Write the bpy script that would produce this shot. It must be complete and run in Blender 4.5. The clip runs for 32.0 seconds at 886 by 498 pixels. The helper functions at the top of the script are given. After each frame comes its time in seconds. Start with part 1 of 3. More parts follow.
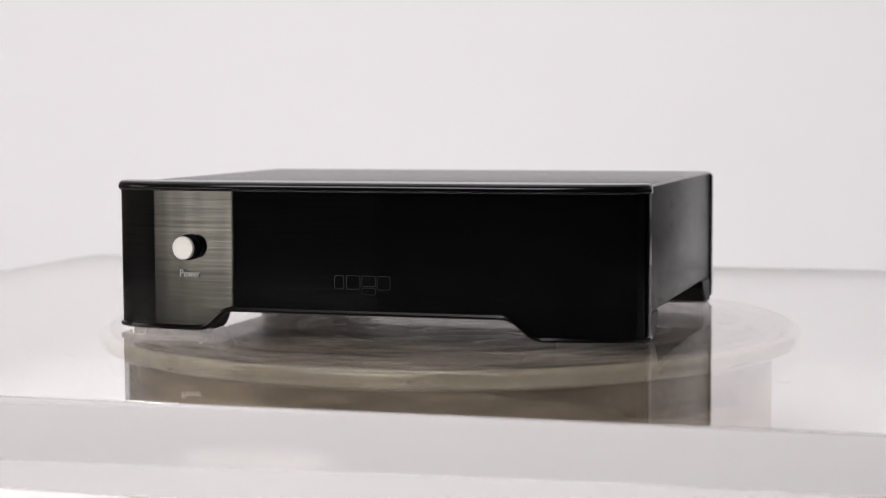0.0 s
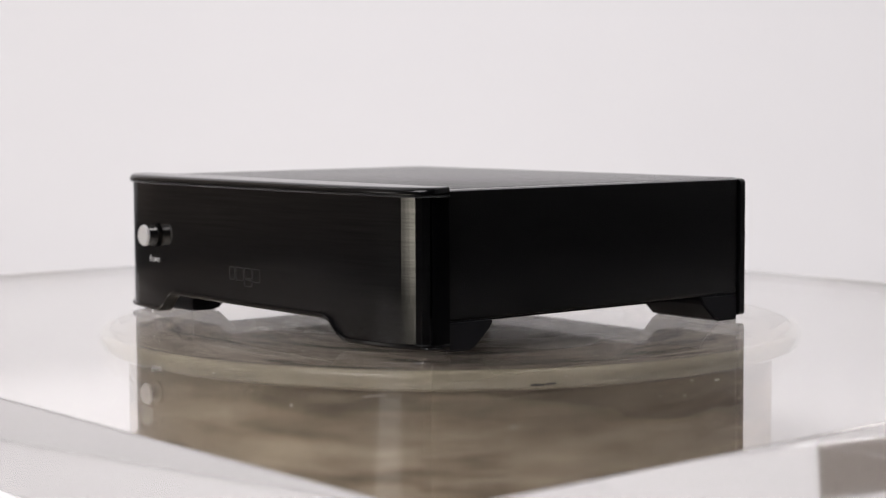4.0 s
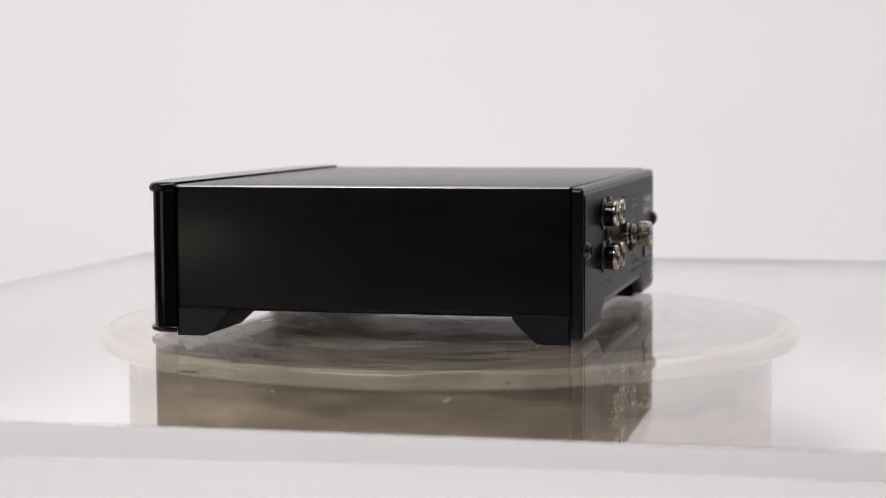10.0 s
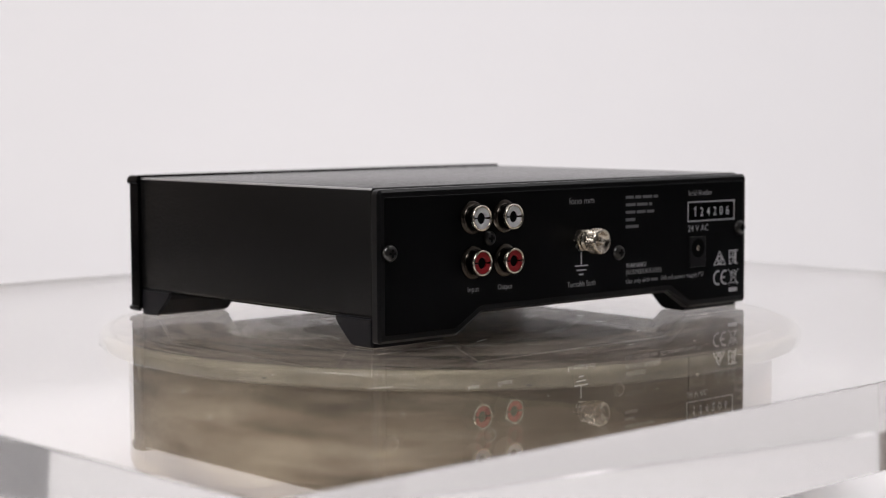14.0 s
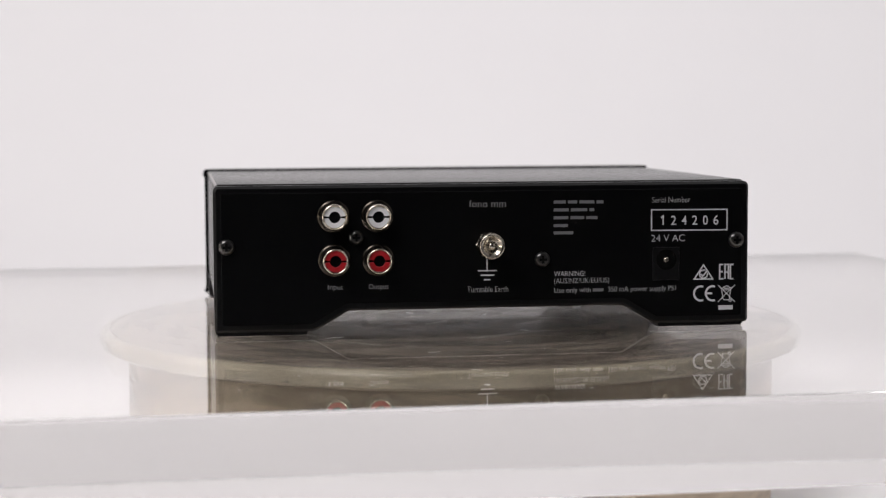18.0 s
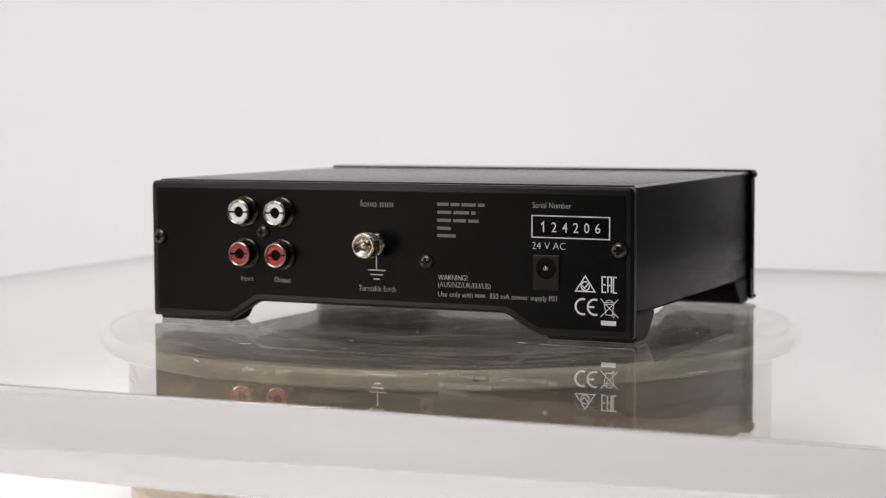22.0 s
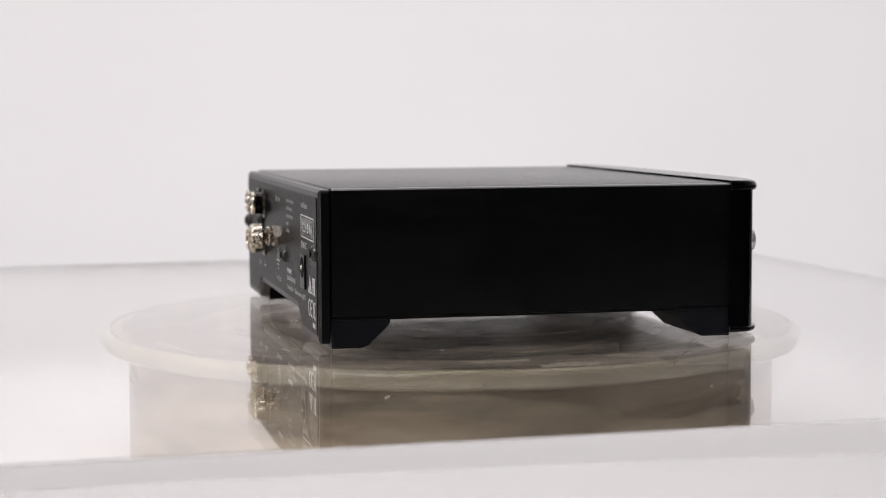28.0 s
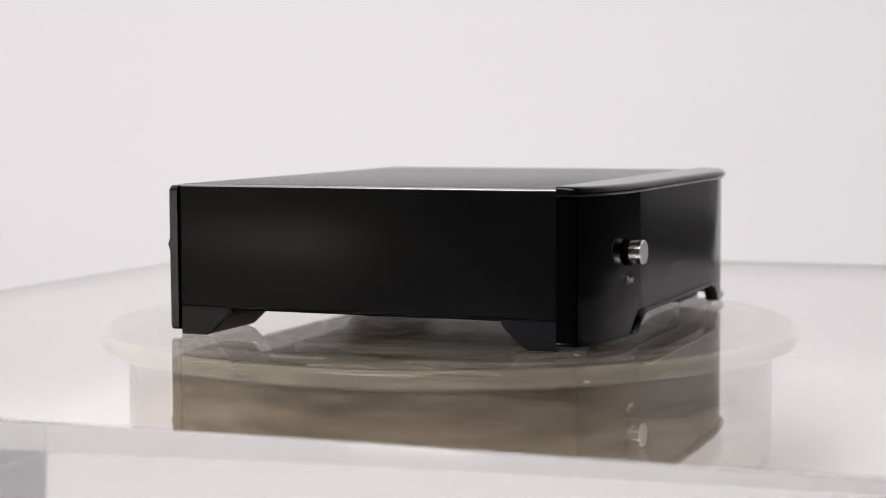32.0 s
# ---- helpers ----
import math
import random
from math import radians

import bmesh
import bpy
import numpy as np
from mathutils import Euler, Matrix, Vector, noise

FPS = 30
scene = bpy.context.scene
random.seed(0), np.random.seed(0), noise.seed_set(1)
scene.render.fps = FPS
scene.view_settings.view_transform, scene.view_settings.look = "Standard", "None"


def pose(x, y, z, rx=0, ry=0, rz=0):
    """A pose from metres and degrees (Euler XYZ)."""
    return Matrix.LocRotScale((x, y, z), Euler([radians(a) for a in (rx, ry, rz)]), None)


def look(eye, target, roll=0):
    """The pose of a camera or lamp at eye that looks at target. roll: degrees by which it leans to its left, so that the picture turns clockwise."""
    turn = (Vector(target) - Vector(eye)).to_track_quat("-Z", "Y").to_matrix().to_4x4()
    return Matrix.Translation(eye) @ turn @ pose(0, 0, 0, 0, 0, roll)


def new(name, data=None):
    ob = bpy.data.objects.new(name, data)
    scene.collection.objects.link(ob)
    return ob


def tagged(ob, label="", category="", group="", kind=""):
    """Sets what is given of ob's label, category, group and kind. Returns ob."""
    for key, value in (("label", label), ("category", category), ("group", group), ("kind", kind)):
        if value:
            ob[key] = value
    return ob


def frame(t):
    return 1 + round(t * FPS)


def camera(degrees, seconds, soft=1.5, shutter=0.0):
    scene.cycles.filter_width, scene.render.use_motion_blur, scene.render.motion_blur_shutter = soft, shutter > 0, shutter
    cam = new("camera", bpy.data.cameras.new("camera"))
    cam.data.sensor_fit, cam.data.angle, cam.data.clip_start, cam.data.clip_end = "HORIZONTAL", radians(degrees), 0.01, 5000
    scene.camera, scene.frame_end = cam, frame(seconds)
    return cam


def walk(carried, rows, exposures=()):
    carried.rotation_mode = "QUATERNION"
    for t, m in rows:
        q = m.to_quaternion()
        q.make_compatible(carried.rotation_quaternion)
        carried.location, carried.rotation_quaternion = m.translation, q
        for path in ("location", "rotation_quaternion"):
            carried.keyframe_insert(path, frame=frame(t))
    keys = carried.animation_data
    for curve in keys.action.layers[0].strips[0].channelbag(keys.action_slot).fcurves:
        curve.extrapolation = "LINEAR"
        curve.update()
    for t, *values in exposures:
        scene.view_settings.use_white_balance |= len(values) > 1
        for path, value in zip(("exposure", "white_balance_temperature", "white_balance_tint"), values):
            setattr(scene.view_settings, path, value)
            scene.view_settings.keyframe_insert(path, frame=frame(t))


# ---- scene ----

# The camera stands still; the things on the turntable go round.
from mathutils import geometry

cam = camera(28.24, 32.0, 1.0)
EYE = Vector((0.0, -0.6490, 0.0742))
AIM = EYE + Vector((-0.003844, 0.996908, -0.078482))
STAND = look(EYE, AIM, -0.26)
walk(cam, [(0.0, STAND), (32.0, STAND)], [(0.0, 0.0), (32.0, 0.0)])
cam.data.dof.use_dof = True
cam.data.dof.focus_distance = 0.558
cam.data.dof.aperture_fstop = 16.0
scene.cycles.max_bounces = 24
scene.cycles.glossy_bounces = 16
scene.cycles.transmission_bounces = 24

# ---- light ----
world = bpy.data.worlds.new("studio_air")
scene.world = world
world.use_nodes = True
world.node_tree.nodes["Background"].inputs[0].default_value = (0.9, 0.93, 1.0, 1)
world.node_tree.nodes["Background"].inputs[1].default_value = 0.1


def area(name, eye, target, sx, sy, power, colour):
    data = bpy.data.lights.new(name, "AREA")
    data.shape, data.size, data.size_y, data.energy, data.color = "RECTANGLE", sx, sy, power, colour
    ob = new(name, data)
    ob.matrix_world = look(eye, target)
    return ob


area("overhead_softbox", (-0.1, 0.5, 1.6), (-0.1, 0.501, 0.0), 2.6, 1.2, 10.4, (1.0, 0.965, 0.975))
area("backdrop_wash", (-0.12, 0.95, 1.3), (-0.12, 1.6, 0.55), 2.9, 0.3, 15.5, (1.0, 0.965, 0.985))
area("key_softbox", (-0.66, -0.86, 1.2), (0.0, 0.0, 0.0), 0.8, 0.6, 13.0, (0.99, 0.965, 0.985))
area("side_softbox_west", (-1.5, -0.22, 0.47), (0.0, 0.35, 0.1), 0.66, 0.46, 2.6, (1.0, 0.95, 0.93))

# ---- materials ----


def material(name, colour, rough=0.5, metal=0.0, coat=0.0, spec=0.5):
    m = bpy.data.materials.new(name)
    m.use_nodes = True
    b = m.node_tree.nodes["Principled BSDF"]
    b.inputs["Base Color"].default_value = (*colour, 1)
    b.inputs["Roughness"].default_value = rough
    b.inputs["Metallic"].default_value = metal
    b.inputs["Coat Weight"].default_value = coat
    b.inputs["Specular IOR Level"].default_value = spec
    return m


def wire(m, kind, **inputs):
    n = m.node_tree.nodes.new(kind)
    for k, v in inputs.items():
        n.inputs[k.replace("_", " ")].default_value = v
    return n


def grain(m, scale, bump=0.0, rough=None, tint=None, stretch=(1, 1, 1), detail=4.0, depth=0.001):
    """Noise at a real scale on roughness, colour and relief."""
    t = m.node_tree
    b = t.nodes["Principled BSDF"]
    co = t.nodes.new("ShaderNodeTexCoord")
    mp = t.nodes.new("ShaderNodeMapping")
    mp.inputs["Scale"].default_value = stretch
    nz = wire(m, "ShaderNodeTexNoise", Scale=scale, Detail=detail)
    t.links.new(co.outputs["Object"], mp.inputs["Vector"])
    t.links.new(mp.outputs["Vector"], nz.inputs["Vector"])
    if rough:
        r = t.nodes.new("ShaderNodeMapRange")
        r.inputs["From Min"].default_value, r.inputs["From Max"].default_value = 0.3, 0.7
        r.inputs["To Min"].default_value, r.inputs["To Max"].default_value = rough
        t.links.new(nz.outputs["Fac"], r.inputs["Value"])
        t.links.new(r.outputs["Result"], b.inputs["Roughness"])
    if tint:
        c = t.nodes.new("ShaderNodeValToRGB")
        c.color_ramp.elements[0].position, c.color_ramp.elements[1].position = 0.32, 0.68
        c.color_ramp.elements[0].color, c.color_ramp.elements[1].color = (*tint[0], 1), (*tint[1], 1)
        t.links.new(nz.outputs["Fac"], c.inputs["Fac"])
        t.links.new(c.outputs["Color"], b.inputs["Base Color"])
    if bump:
        k = wire(m, "ShaderNodeBump", Strength=bump, Distance=depth)
        t.links.new(nz.outputs["Fac"], k.inputs["Height"])
        t.links.new(k.outputs["Normal"], b.inputs["Normal"])
    return m


gloss_black = material("gloss_black_brushed_panel", (0.0016, 0.0016, 0.0018), 0.3, 0.0, 0.0, 0.0)
_t = gloss_black.node_tree
_gl, _mx, _tg = (_t.nodes.new(k) for k in ("ShaderNodeBsdfAnisotropic", "ShaderNodeMixShader", "ShaderNodeTangent"))
_co, _mp, _nz, _rm = (_t.nodes.new(k) for k in ("ShaderNodeTexCoord", "ShaderNodeMapping", "ShaderNodeTexNoise", "ShaderNodeMapRange"))
# fine brushing along the panel: it stretches reflections upright
_tg.direction_type, _tg.axis = "RADIAL", "Z"
_t.links.new(_tg.outputs[0], _gl.inputs["Tangent"])
_gl.inputs["Roughness"].default_value, _gl.inputs["Anisotropy"].default_value = 0.045, 0.93
_mp.inputs["Scale"].default_value = (24.0, 24.0, 1100.0)
_nz.inputs["Scale"].default_value, _nz.inputs["Detail"].default_value, _nz.inputs["Roughness"].default_value = 1.0, 6.0, 0.7
_rm.inputs["From Min"].default_value, _rm.inputs["From Max"].default_value = 0.25, 0.75
_rm.inputs["To Min"].default_value, _rm.inputs["To Max"].default_value = 0.005, 0.056
# the lacquer over it mirrors more at a glancing view
_fr, _ad = _t.nodes.new("ShaderNodeFresnel"), _t.nodes.new("ShaderNodeMath")
_fr.inputs["IOR"].default_value = 1.3
_ad.operation = "ADD"
_t.links.new(_fr.outputs[0], _ad.inputs[1])
_t.links.new(_rm.outputs["Result"], _ad.inputs[0])
_t.links.new(_co.outputs["Object"], _mp.inputs["Vector"])
_t.links.new(_mp.outputs["Vector"], _nz.inputs["Vector"])
_t.links.new(_nz.outputs["Fac"], _rm.inputs["Value"])
_t.links.new(_ad.outputs[0], _mx.inputs["Fac"])
_t.links.new(_t.nodes["Principled BSDF"].outputs[0], _mx.inputs[1])
_t.links.new(_gl.outputs[0], _mx.inputs[2])
_t.links.new(_mx.outputs[0], _t.nodes["Material Output"].inputs["Surface"])
cheek_black = material("gloss_black_cheek", (0.0025, 0.0025, 0.0028), 0.08, 0.0, 0.0, 0.06)
satin_black = material("satin_black_plastic", (0.0028, 0.0028, 0.0032), 0.14, 0.0, 0.0, 0.25)
powder_black = grain(material("powder_coated_black_metal", (0.004, 0.004, 0.004), 0.5, 0.0, 1.0, 0.06), 260.0, 0.0, (0.42, 0.55), ((0.0028, 0.0027, 0.0028), (0.005, 0.0048, 0.0048)), (1, 0.25, 1), 5.0)
_b = powder_black.node_tree.nodes["Principled BSDF"]
_b.inputs["Coat IOR"].default_value = 1.17
# fine pebbling in the skin of the paint
_nz, _mr = wire(powder_black, "ShaderNodeTexNoise", Scale=2400.0, Detail=3.0), powder_black.node_tree.nodes.new("ShaderNodeMapRange")
_mr.inputs["From Min"].default_value, _mr.inputs["From Max"].default_value = 0.3, 0.7
_mr.inputs["To Min"].default_value, _mr.inputs["To Max"].default_value = 0.16, 0.36
powder_black.node_tree.links.new(powder_black.node_tree.nodes["Texture Coordinate"].outputs["Object"], _nz.inputs["Vector"])
powder_black.node_tree.links.new(_nz.outputs["Fac"], _mr.inputs["Value"])
powder_black.node_tree.links.new(_mr.outputs["Result"], _b.inputs["Coat Roughness"])
# pale metal standing in for the bright line along the case's folds
fold_highlight = grain(material("pale_fold_highlight", (0.42, 0.41, 0.415), 0.3, 0.7, 0.0, 0.5), 3000.0, 0.0, (0.24, 0.42))
rear_black = grain(material("brushed_black_rear_plate", (0.003, 0.003, 0.0033), 0.36, 0.0, 0.0, 0.1), 1800.0, 0.0, (0.32, 0.4), None, (0.2, 1, 1), 3.0, 0.0001)
rubber_black = grain(material("black_foot_plastic", (0.006, 0.006, 0.008), 0.42, 0.0, 0.0, 0.2), 2000.0, 0.04, (0.34, 0.46), None, (1, 1, 1), 3.0, 0.0002)
matt_black = material("matt_black_underside", (0.01, 0.01, 0.01), 1.0, 0.0, 0.0, 0.0)
jack_black = material("jack_black_plastic", (0.0026, 0.0026, 0.003), 0.3, 0.0, 0.0, 0.35)
hole_black = material("socket_hole_black", (0.0015, 0.0015, 0.0015), 0.6, 0.0, 0.0, 0.1)
screw_black = grain(material("black_oxide_screw", (0.09, 0.088, 0.085), 0.28, 1.0), 900.0, 0.05)
nickel = grain(material("nickel_plating", (0.62, 0.565, 0.48), 0.25, 1.0), 600.0, 0.02, (0.18, 0.3))
chrome = grain(material("polished_button_metal", (0.68, 0.66, 0.64), 0.15, 1.0), 800.0, 0.0, (0.12, 0.2))
steel = grain(material("brushed_aluminium", (0.86, 0.85, 0.84), 0.42, 0.4), 900.0, 0.02, (0.3, 0.42), None, (1, 0.05, 1), 3.0, 0.0002)
# nickel dimmed in colour: stands in for dark surroundings mirrored by flange and barrel
dimmed_nickel = material("dimmed_nickel_flange", (0.07, 0.06, 0.05), 0.25, 1.0)
darkened_nickel = material("darkened_nickel_barrel", (0.05, 0.047, 0.043), 0.2, 1.0)
white_plastic = material("white_socket_plastic", (0.93, 0.93, 0.94), 0.3)
red_plastic = material("red_socket_plastic", (0.42, 0.01, 0.016), 0.35)
print_white = material("white_screen_print", (0.66, 0.66, 0.68), 0.5)
print_silver = material("silver_screen_print", (0.85, 0.85, 0.85), 0.4)
print_grey = material("grey_screen_print", (0.48, 0.48, 0.49), 0.5)
print_dim = material("dim_screen_print", (0.18, 0.18, 0.185), 0.5)
sticker_dark = grain(material("glossy_dark_sticker", (0.004, 0.004, 0.004), 0.2, 0.0, 0.0, 0.1), 700.0, 0.1, (0.1, 0.3), None, (0.2, 1, 1), 4.0, 0.0003)
logo_black = material("moulded_gloss_line", (0.034, 0.034, 0.034), 0.4, 0.0, 0.0, 0.2)
white_sweep = grain(material("matt_white_backdrop", (0.72, 0.711, 0.716), 0.9), 1.5, 0.0, None, ((0.705, 0.696, 0.702), (0.735, 0.727, 0.73)))
milk_plastic = material("milky_turntable_plastic", (0.5, 0.47, 0.42), 0.2, 0.0, 0.0, 0.5)
base_gold = material("worn_gold_metal", (0.5, 0.42, 0.32), 0.3, 0.3, 0.0, 0.4)
rim_cream = grain(material("glossy_cream_rim", (0.5, 0.445, 0.335), 0.1, 0.0, 1.0), 60.0, 0.0, (0.06, 0.1), ((0.42, 0.37, 0.275), (0.58, 0.515, 0.39)))


def ringed(m, lo, hi, fine, rough):
    """Turned rings with broken streaks, and wide smears over them."""
    t = m.node_tree
    b = t.nodes["Principled BSDF"]
    co, sep, length, ang, mix, scale = (t.nodes.new(k) for k in ("ShaderNodeTexCoord", "ShaderNodeSeparateXYZ", "ShaderNodeVectorMath", "ShaderNodeMath", "ShaderNodeCombineXYZ", "ShaderNodeMath"))
    length.operation, ang.operation, scale.operation = "LENGTH", "ARCTAN2", "MULTIPLY"
    t.links.new(co.outputs["Object"], length.inputs[0])
    t.links.new(co.outputs["Object"], sep.inputs[0])
    t.links.new(sep.outputs["Y"], ang.inputs[0])
    t.links.new(sep.outputs["X"], ang.inputs[1])
    scale.inputs[1].default_value = 0.02
    t.links.new(ang.outputs[0], scale.inputs[0])
    t.links.new(length.outputs["Value"], mix.inputs[0])
    t.links.new(scale.outputs[0], mix.inputs[1])
    t.links.new(sep.outputs["Z"], mix.inputs[2])
    streak = wire(m, "ShaderNodeTexNoise", Scale=fine, Detail=6.0, Roughness=0.6)
    smear = wire(m, "ShaderNodeTexNoise", Scale=fine * 0.28, Detail=3.0, Distortion=0.6)
    blend, colour, gloss = (t.nodes.new(k) for k in ("ShaderNodeMath", "ShaderNodeValToRGB", "ShaderNodeMapRange"))
    blend.operation = "ADD"
    for nz, socket in ((streak, 0), (smear, 1)):
        t.links.new(mix.outputs[0], nz.inputs["Vector"])
        t.links.new(nz.outputs["Fac"], blend.inputs[socket])
    half = t.nodes.new("ShaderNodeMath")
    half.operation = "MULTIPLY"
    half.inputs[1].default_value = 0.5
    t.links.new(blend.outputs[0], half.inputs[0])
    colour.color_ramp.elements[0].position, colour.color_ramp.elements[1].position = 0.4, 0.6
    colour.color_ramp.elements[0].color, colour.color_ramp.elements[1].color = (*lo, 1), (*hi, 1)
    t.links.new(half.outputs[0], colour.inputs["Fac"])
    t.links.new(colour.outputs["Color"], b.inputs["Base Color"])
    gloss.inputs["From Min"].default_value, gloss.inputs["From Max"].default_value = 0.35, 0.65
    gloss.inputs["To Min"].default_value, gloss.inputs["To Max"].default_value = rough
    t.links.new(smear.outputs["Fac"], gloss.inputs["Value"])
    t.links.new(gloss.outputs["Result"], b.inputs["Roughness"])
    return m


ringed(milk_plastic, (0.19, 0.155, 0.125), (0.58, 0.51, 0.43), 160.0, (0.12, 0.3))
ringed(base_gold, (0.19, 0.145, 0.1), (0.66, 0.55, 0.41), 110.0, (0.22, 0.45))
dark_wall = grain(material("dark_studio_paint", (0.03, 0.03, 0.032), 0.9), 3.0, 0.0, None, ((0.025, 0.025, 0.027), (0.036, 0.036, 0.038)))
brown_wall = grain(material("brown_studio_paint", (0.46, 0.4, 0.35), 0.9), 3.0, 0.0, None, ((0.43, 0.37, 0.325), (0.49, 0.43, 0.375)))
grey_wall = grain(material("pale_grey_studio_paint", (0.66, 0.66, 0.67), 0.9), 3.0, 0.0, None, ((0.63, 0.63, 0.64), (0.69, 0.69, 0.7)))
scuff_dark = material("dark_scuff", (0.05, 0.045, 0.04), 0.7)
scratch_white = material("scratched_acrylic", (0.6, 0.59, 0.57), 0.5)
dust_grey = material("pale_dust", (0.6, 0.59, 0.57), 0.9)
lamp_shell = material("black_lamp_housing", (0.02, 0.02, 0.02), 0.5)


def clear(name, rough):
    m = material(name, (0.968, 0.959, 0.946), rough)
    b = m.node_tree.nodes["Principled BSDF"]
    b.inputs["IOR"].default_value = 1.49
    b.inputs["Transmission Weight"].default_value = 1.0
    return m


acrylic = clear("clear_acrylic", 0.0)
acrylic_edge = clear("polished_acrylic_edge", 0.06)

lamp_glow = material("lamp_diffuser_glow", (0.8, 0.78, 0.72), 0.5)
_t = lamp_glow.node_tree
_b = _t.nodes["Principled BSDF"]
_co, _nz, _mr = (_t.nodes.new(k) for k in ("ShaderNodeTexCoord", "ShaderNodeTexNoise", "ShaderNodeMapRange"))
_nz.inputs["Scale"].default_value, _nz.inputs["Detail"].default_value = 22.0, 2.0
_mr.inputs["From Min"].default_value, _mr.inputs["From Max"].default_value = 0.32, 0.68
_mr.inputs["To Min"].default_value, _mr.inputs["To Max"].default_value = 2.9, 6.5
_t.links.new(_co.outputs["Object"], _nz.inputs["Vector"])
_t.links.new(_nz.outputs["Fac"], _mr.inputs["Value"])
_b.inputs["Emission Color"].default_value = (1.0, 0.93, 0.78, 1)
_sp, _gr, _mu = (_t.nodes.new(k) for k in ("ShaderNodeSeparateXYZ", "ShaderNodeMapRange", "ShaderNodeMath"))
_t.links.new(_co.outputs["Object"], _sp.inputs[0])
_t.links.new(_sp.outputs["X"], _gr.inputs["Value"])
_gr.inputs["From Min"].default_value, _gr.inputs["From Max"].default_value = -0.121, 0.121
_gr.inputs["To Min"].default_value, _gr.inputs["To Max"].default_value = 1.55, 0.4
_mu.operation = "MULTIPLY"
_t.links.new(_mr.outputs["Result"], _mu.inputs[0])
_t.links.new(_gr.outputs["Result"], _mu.inputs[1])
_t.links.new(_mu.outputs[0], _b.inputs["Emission Strength"])

# ---- mesh helpers ----


def part(name, bm, mat, parent=None, label="", smooth=False):
    """One mesh object from a bmesh, under a thing or a part."""
    bmesh.ops.recalc_face_normals(bm, faces=bm.faces)
    me = bpy.data.meshes.new(name)
    bm.to_mesh(me)
    bm.free()
    me.materials.append(mat)
    if smooth:
        for f in me.polygons:
            f.use_smooth = True
        me.set_sharp_from_angle(angle=radians(38))
    ob = new(name, me)
    if parent is not None:
        ob.parent = parent
    if label:
        ob["label"] = label
    return ob


def box(x0, x1, y0, y1, z0, z1, bevel=0.0, segments=2, bm=None):
    bm = bm or bmesh.new()
    made = bmesh.ops.create_cube(bm, size=1.0)["verts"]
    for v in made:
        v.co = Vector(((x0 + x1) / 2 + v.co.x * (x1 - x0), (y0 + y1) / 2 + v.co.y * (y1 - y0), (z0 + z1) / 2 + v.co.z * (z1 - z0)))
    if bevel:
        edges = {e for v in made for e in v.link_edges}
        bmesh.ops.bevel(bm, geom=list(edges), offset=bevel, segments=segments, affect="EDGES", profile=0.5)
    return bm


def prism(outline, y0, y1, bevel=0.0, bm=None):
    """A plate in the xz plane from y0 to y1 with a chamfer round its y1 face; the outline runs counter-clockwise."""
    bm = bm or bmesh.new()
    rings = [(outline, y0), (outline, y1 - bevel)] + ([(inset(outline, bevel), y1)] if bevel else [])
    if not bevel:
        rings[1] = (outline, y1)
    rows = [[bm.verts.new((x, y, z)) for x, z in line] for line, y in rings]
    n = len(outline)
    for a, b in zip(rows, rows[1:]):
        for k in range(n):
            m = (k + 1) % n
            bm.faces.new((a[k], a[m], b[m], b[k]))
    for line, row in ((rings[0][0], rows[0]), (rings[-1][0], rows[-1])):
        for tri in geometry.tessellate_polygon([[Vector((x, z, 0)) for x, z in line]]):
            bm.faces.new([row[k] for k in tri])
    return bm


def lathe(profile, steps=32, bm=None, centre=(0, 0, 0), axis="y"):
    """A turned solid: profile of (radius, distance along the axis)."""
    bm = bm or bmesh.new()
    c = Vector(centre)
    rings = []
    for r, d in profile:
        ring = []
        for i in range(steps):
            a = 2 * math.pi * i / steps
            p = (r * math.cos(a), d, r * math.sin(a)) if axis == "y" else (r * math.cos(a), r * math.sin(a), d)
            ring.append(bm.verts.new(c + Vector(p)))
        rings.append(ring)
    for p, q in zip(rings, rings[1:]):
        for i in range(steps):
            j = (i + 1) % steps
            bm.faces.new((p[i], p[j], q[j], q[i]))
    if profile[0][0] > 1e-6:
        bm.faces.new(rings[0][::-1])
    if profile[-1][0] > 1e-6:
        bm.faces.new(rings[-1])
    bmesh.ops.remove_doubles(bm, verts=bm.verts, dist=1e-7)
    return bm


def rounded(points, radii, steps=5):
    """A closed outline with its corners rounded."""
    out = []
    n = len(points)
    for i, (p, r) in enumerate(zip(points, radii)):
        p, a, b = Vector(p), Vector(points[i - 1]), Vector(points[(i + 1) % n])
        u, v = (a - p).normalized(), (b - p).normalized()
        if r <= 0:
            out.append(tuple(p))
            continue
        half = u.angle(v) / 2
        d = r / math.tan(half)
        mid = p + (u + v).normalized() * (r / math.sin(half))
        s, e = p + u * d - mid, p + v * d - mid
        sweep = s.angle_signed(e)
        for k in range(steps + 1):
            ang = -sweep * k / steps
            c, w = math.cos(ang), math.sin(ang)
            out.append((mid.x + c * s.x - w * s.y, mid.y + w * s.x + c * s.y))
    return out


def inset(points, d):
    """A counter-clockwise outline moved inwards by d."""
    out = []
    n = len(points)
    for i, p in enumerate(points):
        p, a, b = Vector(p), Vector(points[i - 1]), Vector(points[(i + 1) % n])
        u, v = (p - a).normalized(), (b - p).normalized()
        nu, nv = Vector((-u.y, u.x)), Vector((-v.y, v.x))
        m = (nu + nv).normalized()
        out.append(tuple(p + m * (d / max(0.3, m.dot(nu)))))
    return out


def empty(name):
    return new(name, None)


